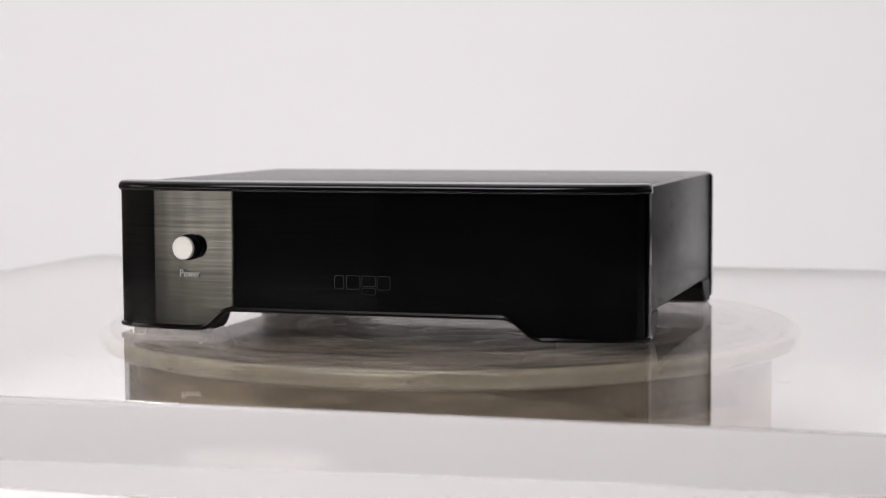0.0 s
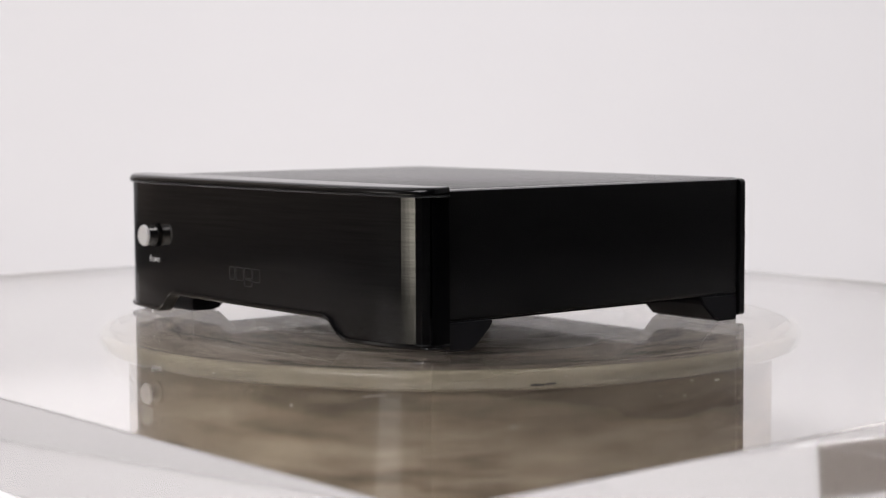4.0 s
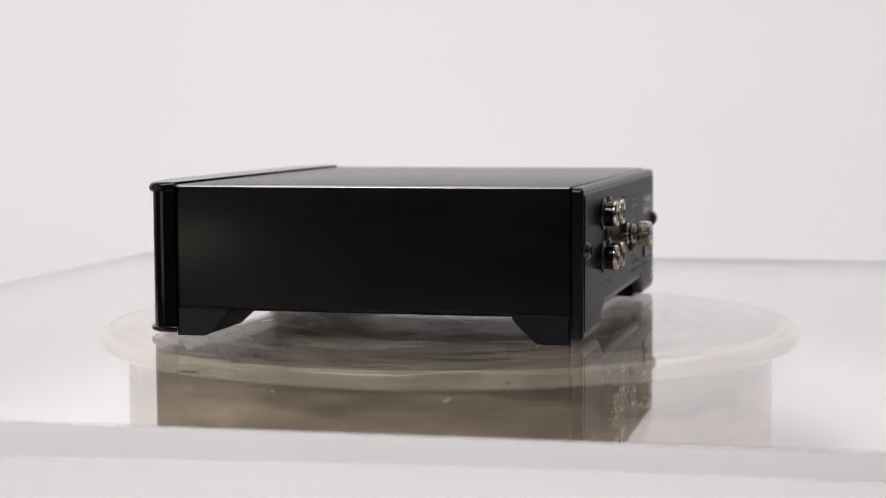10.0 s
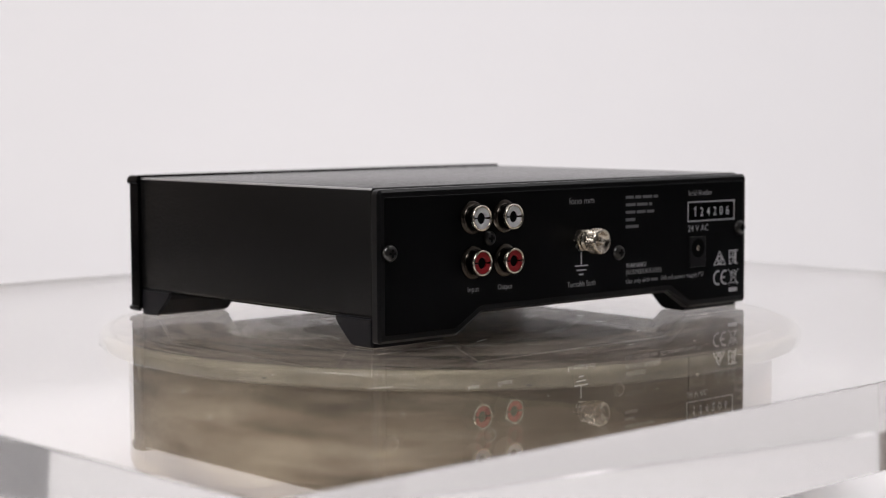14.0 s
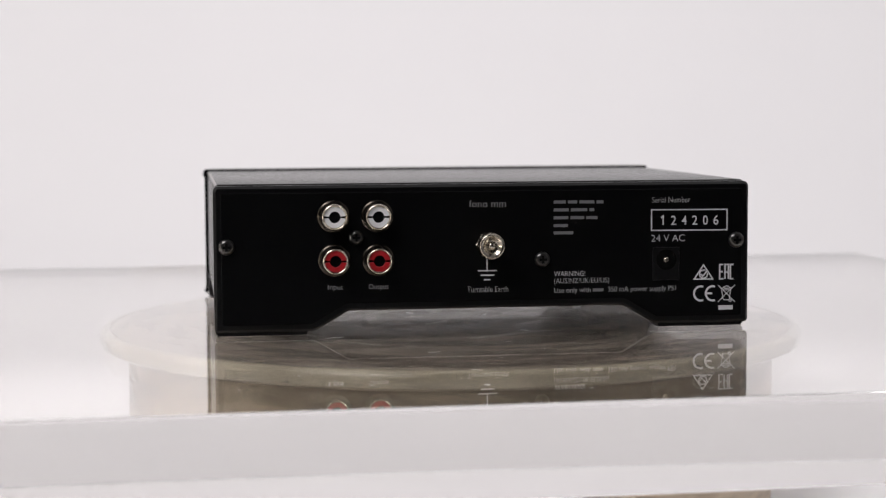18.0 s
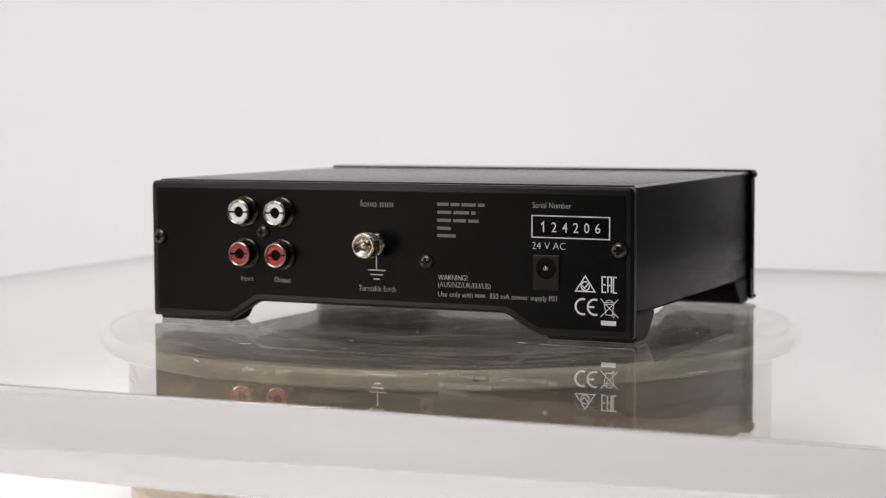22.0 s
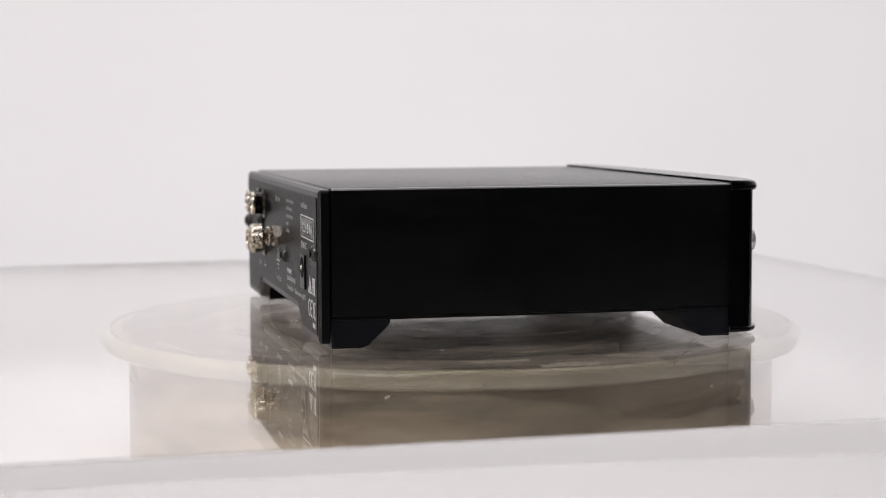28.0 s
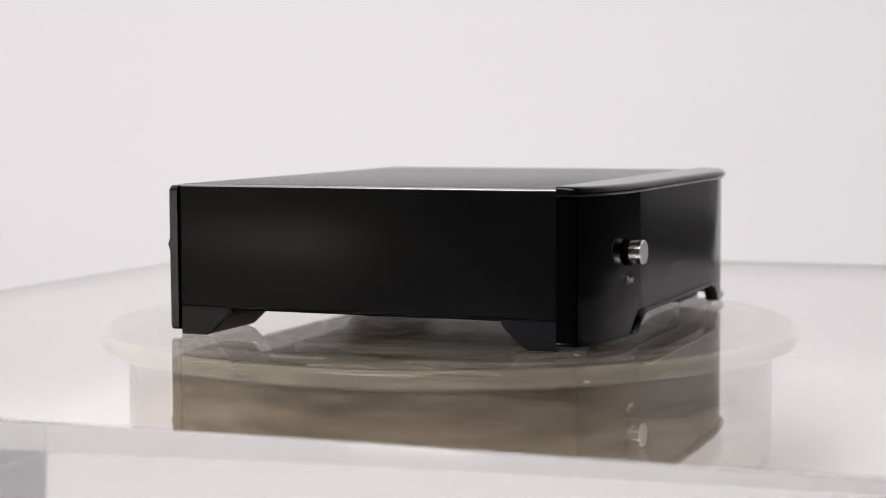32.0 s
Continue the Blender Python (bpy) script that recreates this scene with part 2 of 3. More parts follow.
# ---- setting: white sweep, dark room ----
TABLE = -0.072


def sweep_sheet():
    bm = bmesh.new()
    line = [(-0.32, TABLE), (0.9, TABLE)]
    for k in range(1, 81):
        a = math.pi / 2 * k / 80
        line.append((0.9 + 0.7 * math.sin(a), TABLE + 0.7 * (1 - math.cos(a))))
    line.append((1.6, 2.4))
    under = [(y + 0.006 * k, z - 0.006 * (1 - k)) for (y, z), k in zip(line, [0.0] + [j / 80 for j in range(81)] + [1.0])]
    loop = line + under[::-1]
    rows = [[bm.verts.new((x, y, z)) for y, z in loop] for x in (-0.62, 0.64)]
    for i in range(len(loop)):
        j = (i + 1) % len(loop)
        bm.faces.new((rows[0][i], rows[0][j], rows[1][j], rows[1][i]))
    return part("backdrop", bm, white_sweep, smooth=True)


tagged(sweep_sheet(), "matt white seamless paper sweep behind the turntable", "backdrop", "", "structure")


def wall(name, x0, x1, y0, y1, z0, z1, mat=dark_wall, label="dark painted studio wall"):
    return tagged(part(name, box(x0, x1, y0, y1, z0, z1), mat), label, "wall", "", "structure")


tagged(part("floor", box(-1.65, 1.65, -2.3, 1.7, -0.2, TABLE - 0.007), dark_wall), "dark table top under the paper sweep", "floor", "", "structure")
wall("wall_south", -1.65, 1.65, -2.3, -2.2, -0.2, 2.5)
wall("wall_west", -1.65, -1.55, -2.2, 1.7, -0.2, 2.5, brown_wall, "light brown painted studio wall")
wall("wall_north", -1.55, 1.55, 1.62, 1.7, -0.2, 2.5, white_sweep, "matt white painted studio wall")
wall("wall_east", 1.55, 1.65, -2.2, 1.7, -0.2, 2.5, grey_wall, "pale grey painted studio wall")
# unseen dark board, added so the black sides mirror no pale wall low down
tagged(part("dado", box(1.538, 1.55, -2.2, 1.62, -0.079, 0.2, 0.002), dark_wall), "added dark board, out of view, keeping low reflections of the wall dark", "dado", "", "structure")
tagged(part("ceiling", box(-1.65, 1.65, -2.3, 1.7, 2.5, 2.6), dark_wall), "dark painted studio ceiling", "ceiling", "", "structure")

# ---- turntable ----
DISC_TOP = -0.0252


def turntable():
    """A round housing that stands still and a platter that turns on it."""
    thing = empty("turntable")
    thing.location = (0, 0, TABLE)
    h = DISC_TOP - 0.0058 - TABLE
    part("housing", lathe([(0.0, 0), (0.116, 0), (0.1175, 0.0015), (0.1175, h - 0.0015), (0.116, h), (0.0, h)], 96, axis="z"), base_gold, thing, "round worn gold housing", True)
    platter = part("platter", lathe([(0.0, 0), (0.1235, 0), (0.1235, 0.0053), (0.0, 0.0053)], 128, axis="z"), milk_plastic, thing, "milky plastic disc", True)
    platter.location = (0, 0, DISC_TOP - 0.0055 - TABLE)
    rim = lathe([(0.1240, -0.0006), (0.1262, -0.0006), (0.1276, 0.0004), (0.1281, 0.0022), (0.1278, 0.0040), (0.1268, 0.0052), (0.1255, 0.0055), (0.1240, 0.0055), (0.1240, -0.0006)], 128, axis="z")
    bmesh.ops.delete(rim, geom=[f for f in rim.faces if len(f.verts) > 8], context="FACES_ONLY")
    band = part("rim", rim, rim_cream, platter, "glossy cream rim", True)
    # old scuffs on the rim: short dark marks
    for start, sweep, z, h in ((-28.4, 1.9, 0.0008, 0.0007), (-26.2, 1.4, 0.0011, 0.0006), (21.0, 0.5, 0.0016, 0.0006), (58.0, 0.7, 0.0009, 0.0005), (118.0, 0.9, 0.0026, 0.0006), (171.0, 0.5, 0.0012, 0.0006), (-118.0, 0.8, 0.0010, 0.0005), (-79.0, 0.4, 0.0020, 0.0006)):
        bm = bmesh.new()
        rows = []
        for k in range(4):
            a = radians(start + sweep * k / 3)
            rows.append([bm.verts.new((r * math.cos(a), r * math.sin(a), z + q * h * (0.5 + 0.5 * math.sin(math.pi * (k + 0.6) / 4.2)))) for r in (0.1274, 0.12835) for q in (0, 1)])
        for a, b in zip(rows, rows[1:]):
            for i, j in ((0, 1), (1, 3), (3, 2), (2, 0)):
                bm.faces.new((a[i], a[j], b[j], b[i]))
        bm.faces.new([rows[0][i] for i in (0, 1, 3, 2)])
        bm.faces.new([rows[-1][i] for i in (0, 2, 3, 1)])
        part("scuff", bm, scuff_dark, band, "dark scuff mark")
    return tagged(thing, "round gold display turntable with a milky disc on white paper", "turntable"), platter


def acrylic_plate():
    bm = box(-0.2500, 0.2465, -0.2158, 0.2068, -0.025, 0.0, 0.0003, 2)
    thing = part("acrylic_plate", bm, acrylic)
    thing.visible_shadow = False
    thing.data.materials.append(acrylic_edge)
    for f in thing.data.polygons:
        f.material_index = int(abs(f.normal.z) < 0.3)
    random.seed(7)
    for k in range(56):
        x, y, a = random.uniform(-0.2, 0.2), random.uniform(-0.19, 0.19), random.uniform(0, math.pi)
        n, long, bend = 5, random.choice((0.0006, 0.001, 0.0015, 0.0025, 0.004, 0.007)), random.uniform(-0.6, 0.6)
        w = random.uniform(0.00004, 0.00011)
        bm = bmesh.new()
        p, rows = Vector((x, y, 0)), []
        for i in range(n + 1):
            d = Vector((math.cos(a + bend * i / n), math.sin(a + bend * i / n), 0))
            side = Vector((-d.y, d.x, 0)) * w * (0.25 + math.sin(math.pi * i / n))
            rows.append([bm.verts.new(p + side + Vector((0, 0, h))) for h in (0.00003, 0.00007)] + [bm.verts.new(p - side + Vector((0, 0, h))) for h in (0.00003, 0.00007)])
            p = p + d * (long / n)
        for b, c in zip(rows, rows[1:]):
            bm.faces.new((b[1], b[3], c[3], c[1]))
            bm.faces.new((b[0], c[0], c[2], b[2]))
            bm.faces.new((b[0], b[1], c[1], c[0]))
            bm.faces.new((b[2], c[2], c[3], b[3]))
        part("scratch", bm, scratch_white, thing)
    bm = bmesh.new()
    for k in range(160):
        x, y, r = random.uniform(-0.24, 0.24), random.uniform(-0.2, 0.195), random.choice((0.00008, 0.00012, 0.00016, 0.00022))
        o = Vector((x, y, 0.00003))
        ring = [bm.verts.new(o + Vector((math.cos(q) * r * random.uniform(0.6, 1.3), math.sin(q) * r * random.uniform(0.6, 1.3), 0))) for q in (0.0, 1.2, 2.5, 3.8, 5.0)]
        top = bm.verts.new(o + Vector((0, 0, r * 0.5)))
        for i in range(5):
            bm.faces.new((ring[i], ring[(i + 1) % 5], top))
        bm.faces.new(ring[::-1])
    tagged(part("dust", bm, dust_grey, thing, "fine dust specks"), kind="stuff")
    return tagged(thing, "thick clear acrylic plate with smoothed edges on the turntable", "acrylic plate")


# ---- the black hi-fi box ----
SEAM, BACK = -0.0634, 0.0692
TOP = 0.0502


def plan_line(n_corner=40, n_front=12):
    """Front half of the plan, from one cheek round to the other: (x, y, outward normal)."""
    hw, cx, cy, rx, ry, bend = 0.0912, 0.0362, -0.0674, 0.0550, 0.0112, 2 / 2.336
    pts = [(-hw, SEAM), (-hw, cy)]
    for k in range(1, n_corner + 1):
        a = math.pi / 2 * k / n_corner
        pts.append((-cx - rx * math.cos(a) ** bend, cy - ry * math.sin(a) ** bend))
    pts += [(-cx + 2 * cx * k / n_front, cy - ry - 0.0001 * (1 - (2 * k / n_front - 1) ** 2)) for k in range(1, n_front)]
    for k in range(n_corner, 0, -1):
        a = math.pi / 2 * k / n_corner
        pts.append((cx + rx * math.cos(a) ** bend, cy - ry * math.sin(a) ** bend))
    pts += [(hw, cy), (hw, SEAM)]
    # even steps along the line
    fine = [Vector(pts[0])]
    for a, b in zip(pts, pts[1:]):
        a, b = Vector(a), Vector(b)
        m = max(1, math.ceil((b - a).length / 0.0016))
        fine += [a.lerp(b, (k + 1) / m) for k in range(m)]
    out = []
    for i, p in enumerate(fine):
        t = (fine[min(i + 1, len(fine) - 1)] - fine[max(i - 1, 0)]).normalized()
        out.append((p, Vector((t.y, -t.x))))
    return out


def ramp(x, a, b, lo, hi):
    """Smooth-shouldered rise from lo at a to hi at b."""
    k = min(1.0, max(0.0, (x - a) / (b - a)))
    k = k + 0.10 * math.sin(2 * math.pi * k) * -1
    return lo + (hi - lo) * k


def front_low(x):
    return ramp(abs(x), 0.0585, 0.0465, 0.0026, 0.0094)


def reach(p):
    """How far the lips stand out: little at the cheeks, fully in front."""
    return 0.25 + 0.75 * min(1.0, max(0.0, (SEAM - p.y) / 0.012))


def front_bezel(thing):
    line = plan_line()
    # top cap with a rolled lip
    bm = bmesh.new()
    over = 0.0015
    prof = [(-0.004, 0.0478), (over - 0.0004, 0.0478), (over, 0.0484), (over, 0.0492), (over - 0.0005, 0.0501), (over - 0.0012, 0.0506), (over - 0.0022, 0.05085), (over - 0.0034, 0.05090), (-0.006, 0.05090)]
    rings = [[bm.verts.new((p.x + n.x * d * reach(p), p.y + n.y * d * reach(p), z)) for p, n in line] for d, z in prof]
    for a, b in zip(rings, rings[1:]):
        for i in range(len(line) - 1):
            bm.faces.new((a[i], a[i + 1], b[i + 1], b[i]))
    bm.faces.new(rings[-1])
    bm.faces.new(rings[0])
    bm.faces.new([r[0] for r in rings])
    bm.faces.new([r[-1] for r in rings][::-1])
    part("bezel_cap", bm, satin_black, thing, "satin black rolled top lip", True)
    # lower lip along the feet and the arch
    bm = bmesh.new()
    prof = [(-0.0030, 0.0004), (0.0002, 0.0004), (0.0011, 0.0001), (0.0014, -0.0006), (0.0010, -0.0012), (0.0, -0.0015), (-0.0030, -0.0015)]
    rings = [[bm.verts.new((p.x + n.x * d * reach(p), p.y + n.y * d * reach(p), front_low(p.x) + z)) for p, n in line] for d, z in prof]
    for a, b in zip(rings, rings[1:] + rings[:1]):
        for i in range(len(line) - 1):
            bm.faces.new((a[i], a[i + 1], b[i + 1], b[i]))
    bm.faces.new([r[0] for r in rings])
    bm.faces.new([r[-1] for r in rings][::-1])
    part("bezel_lip", bm, satin_black, thing, "satin black lower lip", True)
    # upright skin: brushed gloss in front, plain gloss on the cheeks
    def skin(name, chosen, mat, out, label):
        bm = bmesh.new()
        sides = []
        for d in (out, -0.0022):
            sides.append([[bm.verts.new((p.x + n.x * d, p.y + n.y * d, z)) for z in (front_low(p.x) + 0.0003, 0.0479)] for p, n in chosen])
        o, q = sides
        for i in range(len(chosen) - 1):
            bm.faces.new((o[i][0], o[i + 1][0], o[i + 1][1], o[i][1]))
            bm.faces.new((q[i][0], q[i][1], q[i + 1][1], q[i + 1][0]))
            bm.faces.new((o[i][0], q[i][0], q[i + 1][0], o[i + 1][0]))
            bm.faces.new((o[i][1], o[i + 1][1], q[i + 1][1], q[i][1]))
        for e in (0, -1):
            bm.faces.new((o[e][0], o[e][1], q[e][1], q[e][0]))
        return part(name, bm, mat, thing, label, True)
    edge = -0.0698
    left = [v for v in line if v[0].x < 0 and v[0].y >= edge]
    right = [v for v in line if v[0].x > 0 and v[0].y >= edge]
    mid = [v for v in line if v[0].y < edge]
    skin("cheek", left, cheek_black, 0.0, "gloss black cheek")
    skin("cheek", right, cheek_black, 0.0, "gloss black cheek")
    return skin("front_panel", mid, gloss_black, 0.0, "high gloss black front panel")


def lettering(body, width, height, m, mat, parent, name="lettering", label="", thin=-0.014):
    """Words in the built-in font, fitted to a width and height, flat in the xy plane of m."""
    cu = bpy.data.curves.new(name, "FONT")
    cu.body, cu.size, cu.extrude, cu.resolution_u, cu.offset = body, 1.0, 0.02, 3, thin
    ob = new(name, cu)
    bpy.context.view_layer.update()
    me = bpy.data.meshes.new_from_object(ob.evaluated_get(bpy.context.evaluated_depsgraph_get()))
    bpy.data.objects.remove(ob)
    xs, ys = [v.co.x for v in me.vertices], [v.co.y for v in me.vertices]
    lo = Vector((min(xs), min(ys)))
    sx, sy = width / (max(xs) - lo.x), height / (max(ys) - lo.y)
    for v in me.vertices:
        v.co = m @ Vector(((v.co.x - lo.x) * sx - width / 2, (v.co.y - lo.y) * sy - height / 2, 0.00006 if v.co.z > 0 else -0.00005))
    me.materials.clear()
    me.materials.append(mat)
    ob = new(name, me)
    ob.parent = parent
    if label:
        ob["label"] = label
    return ob


REAR_FACE = 0.0729
REAR_TURN = Matrix.Translation((0, REAR_FACE, 0)) @ pose(0, 0, 0, 90, 0, 180)
SX = 5330.0


def spot(u, v):
    """Place (x, z) on the rear plate from the drawing's units of 1/5330 m."""
    x = -(u - 813.4) / SX
    z = 0.0016 + (583.0 - v) / 5385.0
    return x, z + 0.006 * x + 0.015 * (z - 0.027)


def rear_words(body, u0, u1, v, cap, mat, parent, label="", thin=-0.014):
    """Words from u0 to u1 on the rear plate, centred at height v."""
    x, z = spot((u0 + u1) / 2, v)
    m = Matrix.Translation((x, 0, z)) @ REAR_TURN
    return lettering(body, (u1 - u0) / SX, cap / SX, m, mat, parent, "lettering", label, thin)


def stroke_mesh(paths, w, depth=0.00008):
    """Printed lines of width w along paths in the xz plane of the rear plate."""
    bm = bmesh.new()
    for path in paths:
        closed = path[0] == path[-1]
        pts = [Vector(p) for p in (path[:-1] if closed else path)]
        n = len(pts)
        rows = []
        for i, p in enumerate(pts):
            a = pts[i - 1] if (closed or i) else p
            b = pts[(i + 1) % n] if (closed or i < n - 1) else p
            u, v = (p - a), (b - p)
            u = u.normalized() if u.length else v.normalized()
            v = v.normalized() if v.length else u
            m = Vector((-(u + v).y, (u + v).x)).normalized()
            k = w / 2 / max(0.4, m.dot(Vector((-u.y, u.x))))
            rows.append([bm.verts.new((q.x, REAR_FACE + d, q.y)) for q in (p + m * k, p - m * k) for d in (-0.00005, depth)])
        for i in range(n if closed else n - 1):
            a, b = rows[i], rows[(i + 1) % n]
            bm.faces.new((a[1], a[3], b[3], b[1]))
            bm.faces.new((a[0], b[0], b[2], a[2]))
            bm.faces.new((a[0], a[1], b[1], b[0]))
            bm.faces.new((a[2], b[2], b[3], a[3]))
        if not closed:
            for r in (rows[0], rows[-1]):
                bm.faces.new((r[0], r[1], r[3], r[2]))
    return bm


def uv(points):
    return [spot(u, v) for u, v in points]


def arc(cu, cv, ru, rv, a0, a1, n=14):
    return [(cu + ru * math.cos(radians(a0 + (a1 - a0) * k / n)), cv - rv * math.sin(radians(a0 + (a1 - a0) * k / n))) for k in range(n + 1)]


def printed(name, paths, w, parent, mat, label=""):
    return part(name, stroke_mesh([uv(p) for p in paths], w / SX), mat, parent, label)


def rear_panel(thing):
    raw = [(-0.0906, 0.0015), (-0.0578, 0.0015), (-0.0466, 0.0081), (0.0466, 0.0081), (0.0578, 0.0015), (0.0906, 0.0015), (0.0906, 0.0497), (-0.0906, 0.0497)]
    frame_line = rounded(raw, [0.0012, 0.003, 0.004, 0.004, 0.003, 0.0012, 0.0018, 0.0018])
    back = part("rear_frame", prism(frame_line, BACK, 0.0726, 0.0009), jack_black, thing, "moulded black frame of the rear")
    plate_line = rounded(inset(raw, 0.0024), [0.0008, 0.002, 0.006, 0.006, 0.002, 0.0008, 0.0008, 0.0008])
    plate = part("rear_plate", prism(plate_line, 0.0719, REAR_FACE, 0.0002), rear_black, thing, "black rear plate with white print")
    # words
    rear_words("fono mm", 781, 847, 361, 12, print_grey, plate, thin=-0.016)
    rear_words("Input", 529, 556, 507, 12, print_grey, plate)
    rear_words("Output", 601, 636, 507, 12, print_grey, plate)
    rear_words("Turntable Earth", 777, 851, 513, 10, print_grey, plate)
    rear_words("Serial Number", 1115, 1186, 356, 10, print_grey, plate)
    rear_words("24 V AC", 1114, 1176, 425, 12, print_white, plate)
    rear_words("WARNING!", 935, 992, 487, 9, print_white, plate)
    rear_words("(AUS/NZ/UK/EU/US)", 935, 1036, 501, 12, print_grey, plate)
    rear_words("Use only with", 935, 1002, 518, 12, print_grey, plate)
    rear_words("350 mA power supply PS1", 1034, 1160, 517, 12, print_grey, plate)
    for u0, u1, v in ((1006, 1030, 517), (934, 1025, 359), (934, 1008, 373), (934, 1021, 387), (934, 960, 401), (934, 972, 414)):
        # the maker's lines stay plain bars, broken into word lengths
        u = u0
        random.seed(int(u0 + v))
        while u < u1 - 3:
            e = min(u1, u + random.uniform(16, 36))
            printed("print_bar", [[(u, v), (e, v)]], 5.5, plate, print_dim)
            u = e + 4
    # earth sign
    printed("earth_sign", [[(813, 455), (813, 480)], [(796, 480), (831, 480)], [(801, 488), (826, 488)], [(807, 496), (819, 496)]], 2.4, plate, print_white)
    # number box
    part("number_sticker", prism(uv([(1118, 408), (1118, 377), (1251, 377), (1251, 408)]), REAR_FACE - 0.0002, REAR_FACE + 0.00012), sticker_dark, plate, "glossy dark number sticker")
    printed("number_frame", [[(1114, 374), (1255, 374), (1255, 411), (1114, 411), (1114, 374)]], 2.2, plate, print_white)
    for k, ch in enumerate("124206"):
        u = 1135 + k * 19.8
        if ch == "1":
            part("digit", stroke_mesh([uv([(u - 3.5, 389), (u + 0.5, 385), (u + 0.5, 401.5)])], 2.6 / SX, 0.0002), print_white, plate)
            continue
        x, z = spot(u, 393)
        m = Matrix.Translation((x, 0.00012, z)) @ REAR_TURN
        lettering(ch, 9.5 / SX, 17 / SX, m, print_white, plate, "digit", "", 0.004)
    # approval marks
    printed("approval_mark", [[(1211.5, 474), (1229, 500), (1194, 500), (1211.5, 474)], arc(1211.5, 491, 7.5, 7.5, 60, 380, 20), [(1206, 490), (1210, 495), (1219, 484)]], 2.2, plate, print_white)
    printed("approval_mark", [[(1249, 474), (1242, 474), (1242, 500), (1249, 500)], [(1242, 487), (1248, 487)], [(1252, 500), (1252, 474), (1258.5, 474), (1258.5, 500)], [(1252, 488), (1258, 488)], [(1268, 474), (1262, 474), (1262, 500), (1268, 500)]], 2.6, plate, print_white)
    printed("approval_mark", [arc(1207, 526, 13, 13, 70, 290), arc(1229, 526, 13, 13, 70, 290), [(1216, 526), (1228, 526)]], 3.6, plate, print_white)
    printed("disposal_mark", [[(1246, 520), (1263, 520), (1260, 538), (1249, 538), (1246, 520)], [(1239, 511), (1271, 542)], [(1271, 511), (1239, 542)], [(1244, 517), (1266, 517)], arc(1255, 517, 6, 4, 0, 180, 8), arc(1262, 539, 2.4, 2.4, 0, 360, 8)], 1.3, plate, print_white)
    printed("disposal_bar", [[(1240, 552), (1267, 552)]], 8, plate, print_white)
    # phono sockets
    for u, mat, word in ((540, white_plastic, "white"), (617, white_plastic, "white")):
        phono_socket(thing, *spot(u, 382), mat, word)
    for u, mat, word in ((541, red_plastic, "red"), (618, red_plastic, "red")):
        phono_socket(thing, *spot(u, 459), mat, word)
    for u, v, r in ((352.5, 434, 0.0027), (1272, 429, 0.0027), (913, 461, 0.0026), (579, 419, 0.0025)):
        panel_screw(thing, *spot(u, v), r)
    earth_post(thing, *spot(813.4, 433))
    power_jack(thing, *spot(1141, 471))


def phono_socket(thing, x, z, mat, word):
    y = REAR_FACE
    shell = part("phono_socket", lathe([(0.0, -0.001), (0.0054, -0.001), (0.0054, 0.0004), (0.0050, 0.0008), (0.0044, 0.0009), (0.0042, 0.0012), (0.0, 0.0012)], 36, None, (x, y, z)), dimmed_nickel, thing, "nickel phono socket with %s insert" % word, True)
    part("socket_barrel", lathe([(0.0, 0.0005), (0.0041, 0.0005), (0.0041, 0.0047), (0.0036, 0.0047), (0.0036, 0.0036), (0.0, 0.0036)], 36, None, (x, y, z)), darkened_nickel, shell, "nickel barrel with its dark reflections put into the colour", True)
    part("socket_rim", lathe([(0.0036, 0.0038), (0.0043, 0.0040), (0.0043, 0.0046), (0.00424, 0.0049), (0.0041, 0.00512), (0.0039, 0.0052), (0.0037, 0.00512), (0.00356, 0.0049), (0.0035, 0.0046), (0.0035, 0.0038), (0.0036, 0.0038)], 36, None, (x, y, z)), nickel, shell, "", True)
    # coloured insert ring in two halves, parted by a slot
    bm = bmesh.new()
    for s in (0, 180):
        ring = arc(0, 0, 1, 1, s + 7, s + 173, 14)
        outer = [(x + 0.00345 * a, z + 0.00345 * b) for a, b in ring]
        inner = [(x + 0.0019 * a, z + 0.0019 * b) for a, b in ring[::-1]]
        prism(outer + inner, y + 0.0030, y + 0.0046, 0.0, bm)
    part("socket_insert", bm, mat, shell, "%s plastic insert" % word)
    # black disc behind the insert stands in for the shade deep in the socket
    part("socket_hole", lathe([(0.0, 0.0030), (0.0034, 0.0030), (0.0034, 0.0039), (0.0, 0.0039)], 24, None, (x, y, z)), hole_black, shell)
    return shell


def panel_screw(thing, x, z, r):
    y = REAR_FACE
    head = part("screw", lathe([(0.0, -0.0005), (r, -0.0005), (r, 0.0004), (r * 0.9, 0.0010), (r * 0.62, 0.0015), (r * 0.5, 0.00155), (0.0, 0.00155)], 24, None, (x, y, z)), screw_black, thing, "black cross-head screw", True)
    w, l = r * 0.15, r * 0.48
    # raised black cross: the shade of the recess put in as colour
    bm = box(x - l, x + l, y + 0.0013, y + 0.0018, z - w, z + w)
    box(x - w, x + w, y + 0.00131, y + 0.00181, z - l, z + l, 0, 2, bm)
    part("screw_recess", bm, hole_black, head)


